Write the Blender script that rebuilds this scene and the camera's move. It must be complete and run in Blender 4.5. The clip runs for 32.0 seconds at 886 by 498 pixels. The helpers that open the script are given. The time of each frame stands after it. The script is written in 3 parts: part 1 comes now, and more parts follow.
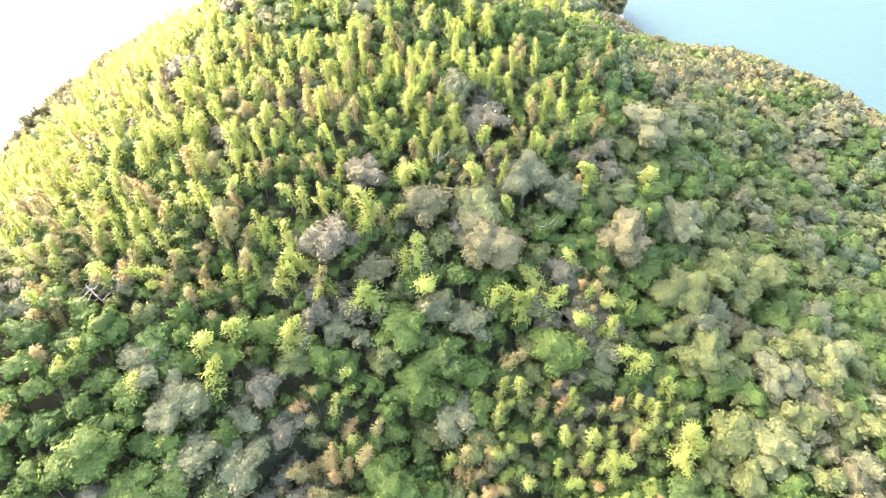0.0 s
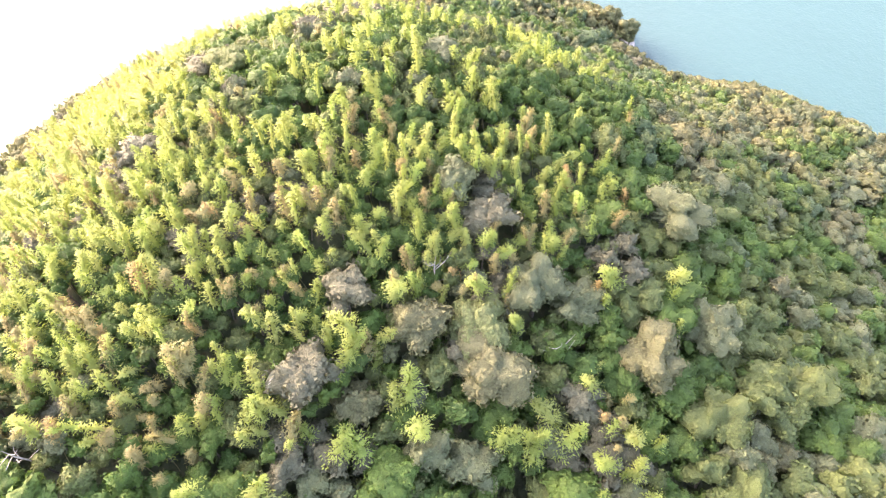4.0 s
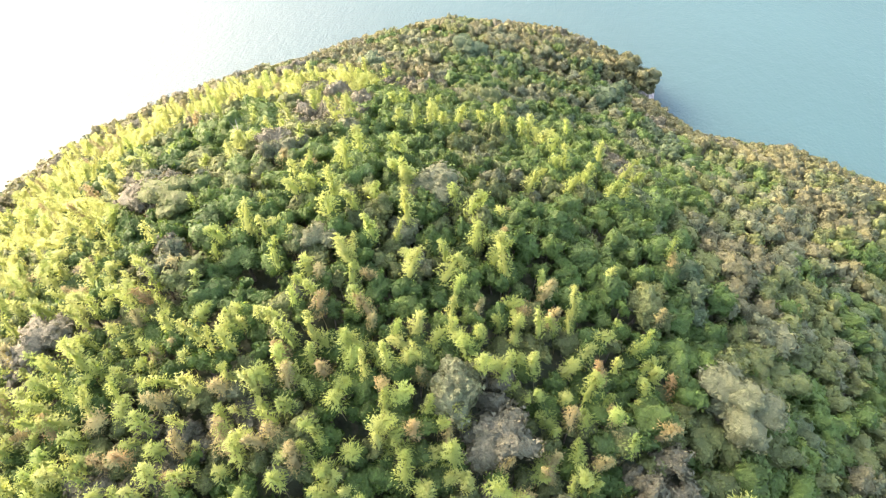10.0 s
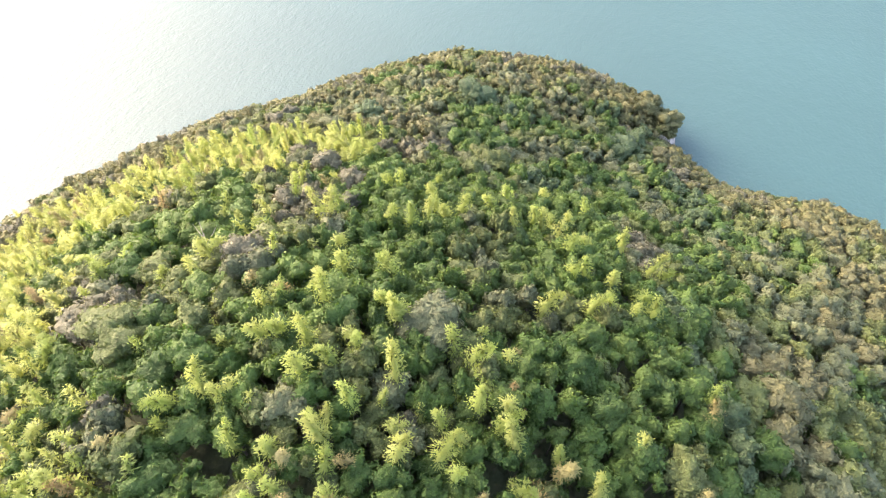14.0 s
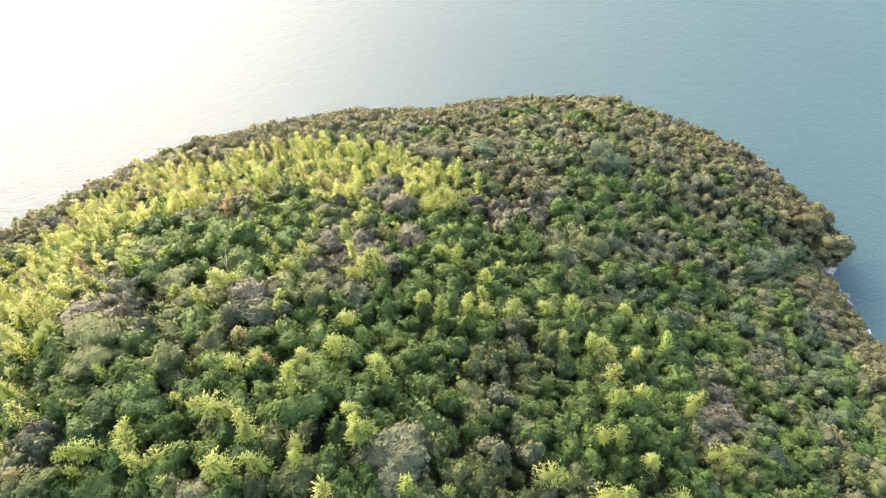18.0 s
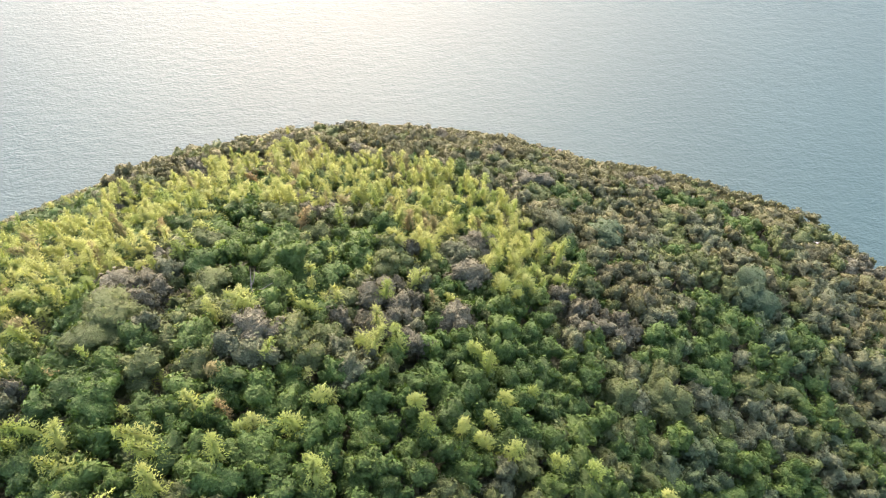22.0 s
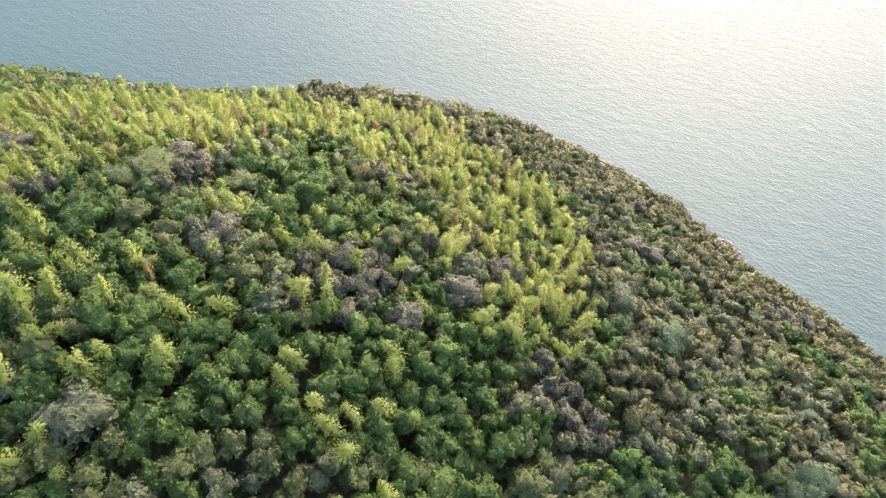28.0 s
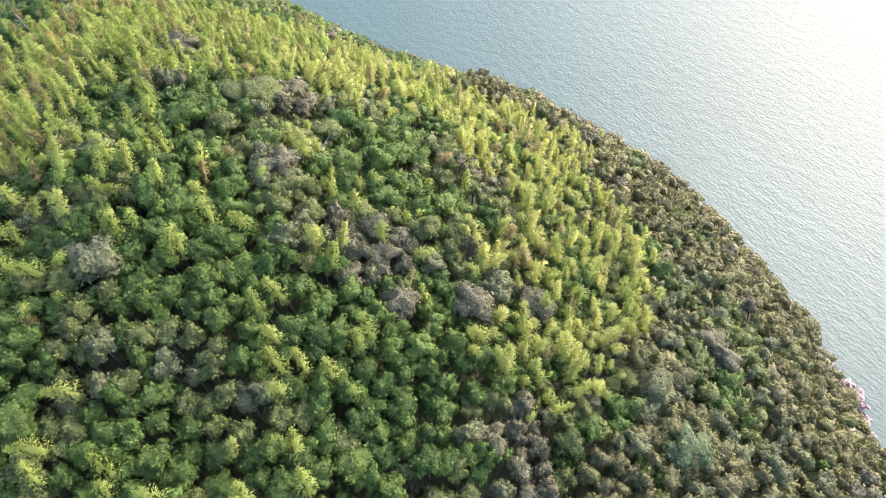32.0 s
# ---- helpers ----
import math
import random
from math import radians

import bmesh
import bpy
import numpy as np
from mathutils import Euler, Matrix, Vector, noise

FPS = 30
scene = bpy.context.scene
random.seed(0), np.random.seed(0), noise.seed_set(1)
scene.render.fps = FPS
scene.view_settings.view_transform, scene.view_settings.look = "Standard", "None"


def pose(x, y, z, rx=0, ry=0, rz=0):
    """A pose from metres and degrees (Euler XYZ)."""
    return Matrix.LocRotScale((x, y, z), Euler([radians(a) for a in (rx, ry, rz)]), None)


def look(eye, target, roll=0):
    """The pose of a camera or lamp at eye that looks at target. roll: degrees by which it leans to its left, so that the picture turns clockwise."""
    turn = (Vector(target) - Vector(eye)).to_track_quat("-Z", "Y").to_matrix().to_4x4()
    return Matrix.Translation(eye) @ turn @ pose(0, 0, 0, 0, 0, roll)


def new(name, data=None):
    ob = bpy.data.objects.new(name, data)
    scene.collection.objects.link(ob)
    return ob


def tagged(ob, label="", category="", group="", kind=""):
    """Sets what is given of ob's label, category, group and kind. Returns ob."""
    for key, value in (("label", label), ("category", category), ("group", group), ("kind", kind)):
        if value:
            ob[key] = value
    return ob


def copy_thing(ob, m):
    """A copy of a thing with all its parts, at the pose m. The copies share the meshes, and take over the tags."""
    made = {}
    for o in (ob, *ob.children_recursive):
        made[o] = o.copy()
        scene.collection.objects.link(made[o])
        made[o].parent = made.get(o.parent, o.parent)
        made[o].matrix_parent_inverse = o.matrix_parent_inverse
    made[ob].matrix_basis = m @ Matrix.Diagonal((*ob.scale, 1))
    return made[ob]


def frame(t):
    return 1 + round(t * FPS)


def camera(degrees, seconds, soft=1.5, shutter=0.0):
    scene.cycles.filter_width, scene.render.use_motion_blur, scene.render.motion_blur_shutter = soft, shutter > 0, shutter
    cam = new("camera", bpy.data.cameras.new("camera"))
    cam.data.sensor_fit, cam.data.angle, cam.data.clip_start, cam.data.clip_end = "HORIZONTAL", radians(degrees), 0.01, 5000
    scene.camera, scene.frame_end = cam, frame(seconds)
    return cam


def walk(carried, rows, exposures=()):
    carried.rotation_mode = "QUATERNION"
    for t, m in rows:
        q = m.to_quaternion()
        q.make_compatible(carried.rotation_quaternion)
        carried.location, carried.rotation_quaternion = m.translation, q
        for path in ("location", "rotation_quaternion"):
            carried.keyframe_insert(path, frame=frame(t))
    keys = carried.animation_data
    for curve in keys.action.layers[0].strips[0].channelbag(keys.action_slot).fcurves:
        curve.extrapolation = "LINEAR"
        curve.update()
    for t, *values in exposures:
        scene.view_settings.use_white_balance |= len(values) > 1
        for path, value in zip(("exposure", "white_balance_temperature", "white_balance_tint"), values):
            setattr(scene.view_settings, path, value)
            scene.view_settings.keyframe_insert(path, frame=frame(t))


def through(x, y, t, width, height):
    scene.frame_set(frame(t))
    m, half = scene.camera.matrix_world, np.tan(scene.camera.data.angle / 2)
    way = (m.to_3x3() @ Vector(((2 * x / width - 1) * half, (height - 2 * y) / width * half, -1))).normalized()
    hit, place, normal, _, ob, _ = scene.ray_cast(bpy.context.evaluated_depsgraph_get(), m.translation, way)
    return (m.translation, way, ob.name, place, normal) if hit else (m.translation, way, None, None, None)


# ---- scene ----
import itertools

# A drone's flight over a wooded headland in the sea. z = 0 is the sea, +y is the way of the flight.
cam = camera(75.0, 32.0, soft=1.1)
METRES, EYE, TILT, LEAN, TURN = 170.0, 120.0, -51.0, 0.0, 0.0
ROWS = [
    (0.0, 0.0, 0.0, 0.0, -0.0, -0.0, -0.0),
    (0.5, 0.0002, 0.0098, 0.0125, -0.01, -0.06, -0.01),
    (1.0, 0.0006, 0.0198, 0.0249, -0.01, -0.12, -0.02),
    (1.5, 0.0008, 0.0299, 0.0372, -0.02, -0.16, -0.01),
    (2.0, 0.0009, 0.04, 0.0497, -0.03, -0.21, -0.01),
    (2.5, 0.0009, 0.0502, 0.0617, -0.05, -0.23, -0.01),
    (3.0, 0.0012, 0.0602, 0.0742, -0.05, -0.28, -0.04),
    (3.5, 0.0014, 0.07, 0.0869, -0.05, -0.34, -0.03),
    (5.5, 0.0033, 0.1088, 0.1374, 0.08, -0.6, -0.03),
    (6.0, 0.0035, 0.1188, 0.1497, 0.08, -0.62, -0.04),
    (6.5, 0.004, 0.1289, 0.1618, 0.11, -0.63, -0.03),
    (7.0, 0.0039, 0.1388, 0.1742, 0.09, -0.67, -0.06),
    (7.5, 0.0043, 0.1485, 0.1864, 0.13, -0.68, -0.04),
    (8.0, 0.0043, 0.1582, 0.1991, 0.08, -0.74, -0.08),
    (8.5, 0.0044, 0.1681, 0.2113, 0.07, -0.75, -0.08),
    (9.0, 0.0048, 0.1768, 0.2229, 0.08, -0.81, -0.08),
    (9.5, 0.0054, 0.187, 0.2349, 0.13, -0.8, -0.05),
    (10.0, 0.0057, 0.1969, 0.2474, 0.12, -0.86, -0.07),
    (10.5, 0.0057, 0.2069, 0.2595, 0.09, -0.88, -0.1),
    (11.0, 0.0063, 0.2167, 0.2719, 0.12, -0.92, -0.07),
    (11.5, 0.0065, 0.227, 0.284, 0.11, -0.93, -0.09),
    (12.0, 0.0065, 0.2367, 0.2967, 0.06, -1.01, -0.12),
    (12.5, 0.0068, 0.2468, 0.3086, 0.07, -1.01, -0.1),
    (13.0, 0.0069, 0.2568, 0.321, 0.11, -1.06, -0.17),
    (13.5, 0.0076, 0.2667, 0.3331, 0.31, -1.07, -0.35),
    (14.0, 0.0101, 0.2762, 0.3446, 0.7, -1.07, -0.78),
    (14.5, 0.0141, 0.2852, 0.3555, 1.62, -1.15, -2.1),
    (16.5, 0.0428, 0.3186, 0.3955, 7.34, -1.79, -9.17),
    (17.0, 0.0502, 0.3267, 0.4059, 9.64, -2.23, -11.94),
    (17.5, 0.057, 0.3349, 0.4168, 12.09, -2.81, -14.76),
    (18.0, 0.0631, 0.3435, 0.4279, 14.63, -3.54, -17.61),
    (18.5, 0.0682, 0.3523, 0.4394, 17.27, -4.47, -20.46),
    (19.0, 0.0727, 0.3614, 0.451, 20.01, -5.5, -23.18),
    (19.5, 0.0763, 0.3708, 0.4627, 22.85, -6.69, -25.84),
    (20.0, 0.0784, 0.3799, 0.4749, 25.75, -8.08, -28.46),
    (20.5, 0.08, 0.3893, 0.4871, 28.82, -9.64, -30.96),
    (21.0, 0.0809, 0.3988, 0.4997, 31.5, -11.09, -32.92),
    (21.5, 0.0825, 0.4082, 0.5115, 33.75, -12.32, -34.46),
    (22.0, 0.086, 0.4172, 0.5231, 35.8, -13.51, -35.76),
    (22.5, 0.0912, 0.4256, 0.5342, 37.78, -14.71, -36.92),
    (23.0, 0.0979, 0.4341, 0.5447, 39.7, -15.85, -37.98),
    (23.5, 0.1054, 0.4427, 0.5548, 41.9, -17.16, -39.13),
    (24.0, 0.113, 0.4514, 0.5648, 44.67, -18.92, -40.49),
    (24.5, 0.1205, 0.4602, 0.5748, 47.99, -21.09, -42.03),
    (25.0, 0.1278, 0.4694, 0.5852, 51.86, -23.71, -43.61),
    (25.5, 0.1344, 0.4789, 0.5958, 56.05, -26.61, -45.09),
    (27.5, 0.1528, 0.5197, 0.6424, 75.19, -40.75, -49.07),
    (28.0, 0.1551, 0.53, 0.6543, 80.72, -44.92, -49.63),
    (28.5, 0.1565, 0.5404, 0.6664, 86.44, -49.26, -49.89),
    (29.0, 0.1566, 0.5508, 0.6787, 92.28, -53.72, -49.88),
    (29.5, 0.1561, 0.5614, 0.6906, 97.95, -57.99, -49.58),
    (30.0, 0.1545, 0.5718, 0.7025, 103.48, -62.13, -49.0),
    (30.5, 0.1518, 0.5821, 0.7142, 108.81, -66.08, -48.2),
    (31.0, 0.1483, 0.5925, 0.7257, 113.84, -69.75, -47.16),
    (31.5, 0.1435, 0.6025, 0.7372, 118.47, -73.08, -45.99),
    (32.0, 0.1383, 0.6126, 0.7482, 121.91, -75.48, -44.92),
]
walk(cam, [(t, pose(0, 0, EYE, TILT, LEAN, TURN) @ pose(METRES * x, METRES * y, METRES * z, 90 + pitch, roll, yaw)) for t, x, y, z, yaw, pitch, roll in ROWS],
     exposures=[(0.0, 4.28, 7550, 23), (3.0, 4.12, 7600, 26), (6.0, 3.92, 7600, 28), (9.0, 3.68, 7500, 22), (13.0, 3.42, 7300, 19), (19.0, 2.95, 6950, 19), (23.0, 2.7, 6750, 19), (27.0, 2.68, 6700, 18), (30.0, 2.78, 6650, 16), (32.0, 2.88, 6600, 15)])

# ---- light: a hazy late sun ahead and to the left ----
SUN_AZIMUTH, SUN_HEIGHT = radians(-61), radians(29)
world = bpy.data.worlds.new("sky")
scene.world = world
world.use_nodes = True
sky = world.node_tree.nodes.new("ShaderNodeTexSky")
sky.sky_type, sky.sun_disc = "NISHITA", False
sky.sun_elevation, sky.sun_rotation = SUN_HEIGHT, SUN_AZIMUTH
sky.air_density, sky.dust_density, sky.ozone_density = 1.2, 4.5, 2.0
background = world.node_tree.nodes["Background"]
background.inputs["Strength"].default_value = 0.15
world.node_tree.links.new(sky.outputs["Color"], background.inputs["Color"])
sun_way = Vector((math.sin(SUN_AZIMUTH) * math.cos(SUN_HEIGHT), math.cos(SUN_AZIMUTH) * math.cos(SUN_HEIGHT), math.sin(SUN_HEIGHT)))
lamp = bpy.data.lights.new("sun", "SUN")
lamp.energy, lamp.angle, lamp.color = 0.4, radians(42.0), (1.0, 0.955, 0.92)
sun = new("sun", lamp)
sun.matrix_world = look(sun_way * 600, (0, 0, 0))


# ---- materials ----
class Nodes:
    """Short hand for a material's node tree."""

    def __init__(self, name):
        self.material = bpy.data.materials.new(name)
        self.material.use_nodes = True
        self.tree = self.material.node_tree
        self.shader = self.tree.nodes["Principled BSDF"]

    def add(self, kind, **inputs):
        node = self.tree.nodes.new("ShaderNode" + kind)
        for key, value in inputs.items():
            self.put(node, key.replace("_", " "), value)
        return node

    def put(self, node, key, value):
        socket = node.inputs[int(key)] if key.isdigit() else node.inputs[key]
        if hasattr(value, "is_linked"):
            self.tree.links.new(value, socket)
        else:
            socket.default_value = value

    def math(self, operation, a, b=0.0):
        node = self.add("Math")
        node.operation = operation
        self.put(node, "0", a), self.put(node, "1", b)
        return node.outputs[0]

    def noise(self, scale, detail=3.0, vector=None, roughness=0.5):
        node = self.add("TexNoise", Scale=scale, Detail=detail, Roughness=roughness)
        if vector is None:
            vector = self.add("NewGeometry").outputs["Position"]
        self.put(node, "Vector", vector)
        return node.outputs["Fac"]

    def ramp(self, value, stops):
        node = self.add("ValToRGB", Fac=value)
        ramp = node.color_ramp
        while len(ramp.elements) < len(stops):
            ramp.elements.new(0.5)
        for element, (place, colour) in zip(ramp.elements, stops):
            element.position, element.color = place, (*colour, 1)
        return node.outputs["Color"]

    def mix(self, how, amount, a, b):
        node = self.add("Mix")
        node.data_type, node.blend_type = "RGBA", how
        self.put(node, "0", amount), self.put(node, "6", a), self.put(node, "7", b)
        return node.outputs[2]

    def bump(self, height, strength, distance):
        node = self.add("Bump", Strength=strength, Distance=distance, Height=height)
        self.put(self.shader, "Normal", node.outputs["Normal"])


def leaf_material(name, colours, joined, through=0.35, spread=0.4, rough=0.6, fluffy=True):
    """Leaves: one tint a plant out of colours, light and dark leaves, light that shines through."""
    n = Nodes(name)
    if joined:
        read = n.add("Attribute")
        read.attribute_name = "tint"
        tint = read.outputs["Fac"]
    else:
        tint = n.add("ObjectInfo").outputs["Random"]
    island = n.add("NewGeometry").outputs["Random Per Island"]
    grain = 1.1 if fluffy else 0.5
    step = 1 / (len(colours) - 1)
    base = n.ramp(tint, [(i * step, c) for i, c in enumerate(colours)])
    clump, leafy = n.noise(0.55, 2.0), n.noise(5.5, 3.0, None, 0.7)
    level = n.math("ADD", n.math("MULTIPLY", island, spread), n.math("MULTIPLY", clump, 0.6))
    level = n.math("ADD", level, n.math("MULTIPLY", leafy, grain))
    level = n.math("ADD", level, 0.75 - grain / 2 - spread / 2)
    base = n.mix("MULTIPLY", 1.0, base, n.add("CombineColor", Red=level, Green=level, Blue=level).outputs[0])
    if fluffy:
        cells = n.add("TexVoronoi", Scale=2.6, Vector=n.add("NewGeometry").outputs["Position"])
        n.bump(n.math("ADD", n.math("MULTIPLY", cells.outputs["Distance"], -0.6), n.math("MULTIPLY", n.noise(7.0, 3.0), 1.0)), 0.9, 0.25)
    n.put(n.shader, "Base Color", base)
    n.put(n.shader, "Roughness", rough)
    n.put(n.shader, "Specular IOR Level", 0.25)
    glow = n.add("BsdfTranslucent", Color=n.mix("MULTIPLY", 1.0, base, (1.12, 1.14, 0.72, 1)))
    blend = n.add("MixShader", Fac=through)
    n.tree.links.new(n.shader.outputs[0], blend.inputs[1])
    n.tree.links.new(glow.outputs[0], blend.inputs[2])
    n.tree.links.new(blend.outputs[0], n.tree.nodes["Material Output"].inputs["Surface"])
    return n.material


def bark_material(name, light, dark):
    n = Nodes(name)
    n.put(n.shader, "Base Color", n.ramp(n.noise(2.2, 5.0), [(0.3, dark), (0.7, light)]))
    n.put(n.shader, "Roughness", 0.85)
    n.bump(n.noise(9.0, 4.0), 0.4, 0.05)
    return n.material


def ground_material():
    n = Nodes("forest_floor")
    place = n.add("NewGeometry").outputs["Position"]
    litter = n.ramp(n.noise(0.5, 6.0, place), [(0.3, (0.03, 0.036, 0.018)), (0.55, (0.05, 0.06, 0.025)), (0.75, (0.085, 0.07, 0.04))])
    stone = n.ramp(n.noise(0.7, 6.0, place), [(0.3, (0.12, 0.1, 0.09)), (0.7, (0.32, 0.27, 0.24))])
    height = n.add("SeparateXYZ", Vector=place).outputs["Z"]
    shore = n.math("MULTIPLY", n.math("SUBTRACT", 2.6, height), 0.9)
    shore.node.use_clamp = True
    n.put(n.shader, "Base Color", n.mix("MIX", shore, litter, stone))
    n.put(n.shader, "Roughness", 0.9)
    n.bump(n.noise(1.4, 6.0, place), 0.8, 0.4)
    return n.material


def rock_material(name, light, dark):
    n = Nodes(name)
    n.put(n.shader, "Base Color", n.ramp(n.noise(0.9, 7.0, None, 0.65), [(0.3, dark), (0.68, light)]))
    n.put(n.shader, "Roughness", 0.8)
    n.bump(n.noise(2.5, 6.0), 0.8, 0.25)
    return n.material


def water_material():
    n = Nodes("sea_water")
    place = n.add("NewGeometry").outputs["Position"]
    turned = n.add("Mapping", Vector=place, Rotation=(0, 0, radians(-54))).outputs[0]
    turned = n.add("Mapping", Vector=turned, Scale=(0.6, 1.0, 1.0)).outputs[0]
    swell, chop, ripple = n.noise(0.36, 2.0, turned), n.noise(1.3, 2.0, turned, 0.55), n.noise(3.4, 1.5, turned)
    height = n.math("ADD", n.math("MULTIPLY", swell, 0.9), n.math("ADD", n.math("MULTIPLY", chop, 0.7), n.math("MULTIPLY", ripple, 0.14)))
    n.bump(height, 0.6, 0.5)
    drift = n.noise(0.012, 3.0, place)
    n.put(n.shader, "Base Color", n.ramp(drift, [(0.3, (0.009, 0.041, 0.042)), (0.7, (0.012, 0.048, 0.049))]))
    n.put(n.shader, "Roughness", 0.66)
    n.put(n.shader, "IOR", 1.5)
    return n.material


FLOOR = ground_material()
WATER = water_material()
BARK = bark_material("grey_bark", (0.17, 0.14, 0.11), (0.06, 0.05, 0.04))
CULM = bark_material("bamboo_culm", (0.3, 0.27, 0.12), (0.16, 0.14, 0.07))
DEAD_WOOD = bark_material("dead_wood", (0.3, 0.27, 0.24), (0.15, 0.13, 0.11))
PINK_ROCK = rock_material("pink_rock", (0.24, 0.17, 0.16), (0.11, 0.08, 0.08))
GREY_ROCK = rock_material("grey_rock", (0.34, 0.31, 0.32), (0.1, 0.09, 0.1))

# species: tints of the crown, share of light through the leaves
TINTS = {
    "green": ([(0.041, 0.079, 0.018), (0.052, 0.095, 0.02), (0.067, 0.109, 0.023), (0.045, 0.08, 0.02)], 0.28),
    "olive": ([(0.07, 0.093, 0.032), (0.086, 0.107, 0.034), (0.078, 0.098, 0.033), (0.094, 0.113, 0.037)], 0.26),
    "grey": ([(0.077, 0.089, 0.045), (0.091, 0.104, 0.051), (0.085, 0.097, 0.048), (0.098, 0.111, 0.054)], 0.2),
    "tan": ([(0.088, 0.088, 0.042), (0.098, 0.096, 0.045), (0.084, 0.086, 0.04), (0.102, 0.099, 0.048)], 0.2),
    "mauve": ([(0.076, 0.076, 0.046), (0.088, 0.086, 0.052), (0.082, 0.081, 0.049), (0.093, 0.091, 0.055)], 0.14),
    "teal": ([(0.046, 0.073, 0.034), (0.054, 0.083, 0.037), (0.049, 0.076, 0.032), (0.06, 0.09, 0.038)], 0.2),
    "rim": ([(0.088, 0.09, 0.038), (0.103, 0.1, 0.042), (0.089, 0.094, 0.037), (0.111, 0.105, 0.046)], 0.22),
    "pale": ([(0.098, 0.117, 0.046), (0.109, 0.128, 0.051), (0.103, 0.122, 0.048), (0.113, 0.132, 0.054)], 0.22),
    "bamboo": ([(0.198, 0.256, 0.07), (0.246, 0.3, 0.084), (0.29, 0.32, 0.106), (0.236, 0.315, 0.086)], 0.62),
    # lit copy of the bamboo: the far grove's backlight put into paler tints
    "sunlit": ([(0.308, 0.34, 0.114), (0.35, 0.373, 0.128), (0.375, 0.39, 0.142), (0.326, 0.368, 0.12)], 0.64),
    "straw": ([(0.19, 0.18, 0.076), (0.21, 0.178, 0.074), (0.2, 0.186, 0.076), (0.24, 0.165, 0.07)], 0.4),
}
LEAVES = {(kind, joined): leaf_material(kind + "_leaves", colours, joined, through, fluffy=kind not in ("bamboo", "sunlit", "straw"), spread=0.2 if kind in ("bamboo", "sunlit", "straw") else 0.4) for kind, (colours, through) in TINTS.items() for joined in (False, True)}


# ---- the lie of the land ----
COAST = [(-160, 15), (-149, 40), (-141, 71), (-139, 91), (-135, 115), (-130, 135), (-123, 150), (-117, 165), (-104, 185), (-86, 203), (-68, 217), (-50, 225),
         (-27, 240), (0, 252), (22, 250), (45, 244), (60, 231), (72, 217), (69, 206), (78, 191), (91, 186), (103, 185), (118, 173), (130, 164), (140, 148),
         (150, 120), (156, 80), (154, 40), (146, 0), (132, -50), (100, -95), (40, -120), (-40, -122), (-110, -95), (-150, -50), (-165, -15)]
HILL_X, HILL_Y, HILL_WIDTH, SHORE_WIDTH = (-130, -88, -46, -4, 38, 80, 122), (5, 45, 85, 125, 165, 205, 245), 36.0, 35.0
HILL_HEIGHTS = [[14.8, 17.6, 11.7, -1.6, 8.9, 13.7, 11.6], [8.9, 13.6, 15.9, 2.6, 7.0, 3.8, 4.7], [-1.4, 1.3, 17.8, 20.0, 15.2, -2.1, -1.7],
                [11.2, 10.4, 14.1, 10.9, 13.4, 9.5, 6.7], [9.9, 2.7, 9.5, 9.8, 0.9, 1.1, 6.9], [9.4, 3.8, 2.4, 7.5, 1.0, 2.0, 8.4],
                [12.3, 9.7, 3.4, 7.3, 5.6, 7.3, 11.5]]


def inland(x, y):
    """Metres from the shore; minus out at sea."""
    x, y = np.asarray(x, float), np.asarray(y, float)
    far, inside = np.full(x.shape, 1e9), np.zeros(x.shape, bool)
    for (ax, ay), (bx, by) in zip(COAST, COAST[1:] + COAST[:1]):
        ex, ey = bx - ax, by - ay
        s = np.clip(((x - ax) * ex + (y - ay) * ey) / (ex * ex + ey * ey), 0, 1)
        far = np.minimum(far, np.hypot(x - ax - s * ex, y - ay - s * ey))
        inside ^= ((ay > y) != (by > y)) & (x < ax + (y - ay) * ex / (ey if ey else 1e-9))
    return np.where(inside, far, -far)


def height(x, y):
    """The ground's height."""
    x, y = np.asarray(x, float), np.asarray(y, float)
    d = inland(x, y)
    hills = sum(HILL_HEIGHTS[j][i] * np.exp(-((x - a) ** 2 + (y - b) ** 2) / (2 * HILL_WIDTH ** 2)) for j, b in enumerate(HILL_Y) for i, a in enumerate(HILL_X))
    rough = 0.5 * np.sin(x * 0.31 + 2 * np.sin(y * 0.17)) + 0.5 * np.sin(y * 0.37 + 2 * np.sin(x * 0.21))
    land = (1 - np.exp(-np.maximum(d, 0) / SHORE_WIDTH)) * hills + rough * np.clip(d / 20, 0, 1)
    return np.where(d > 0, land, np.maximum(d * 0.45, -14))


def mesh_of(name, verts, tris, material, tint=None, smooth=False, normals=None):
    """A mesh from arrays of corners and triangles, shaded by its own soft normals where given."""
    verts, tris = np.asarray(verts, np.float32), np.asarray(tris, np.int32)
    me = bpy.data.meshes.new(name)
    me.vertices.add(len(verts)), me.loops.add(tris.size), me.polygons.add(len(tris))
    me.vertices.foreach_set("co", verts.ravel())
    me.loops.foreach_set("vertex_index", tris.ravel())
    me.polygons.foreach_set("loop_start", np.arange(0, tris.size, 3, dtype=np.int32))
    me.polygons.foreach_set("use_smooth", np.full(len(tris), smooth))
    me.materials.append(material)
    if tint is not None:
        me.attributes.new("tint", "FLOAT", "POINT").data.foreach_set("value", np.asarray(tint, np.float32))
    me.update(), me.validate()
    if normals is not None:
        me.normals_split_custom_set_from_vertices(np.asarray(normals, np.float32))
    return me


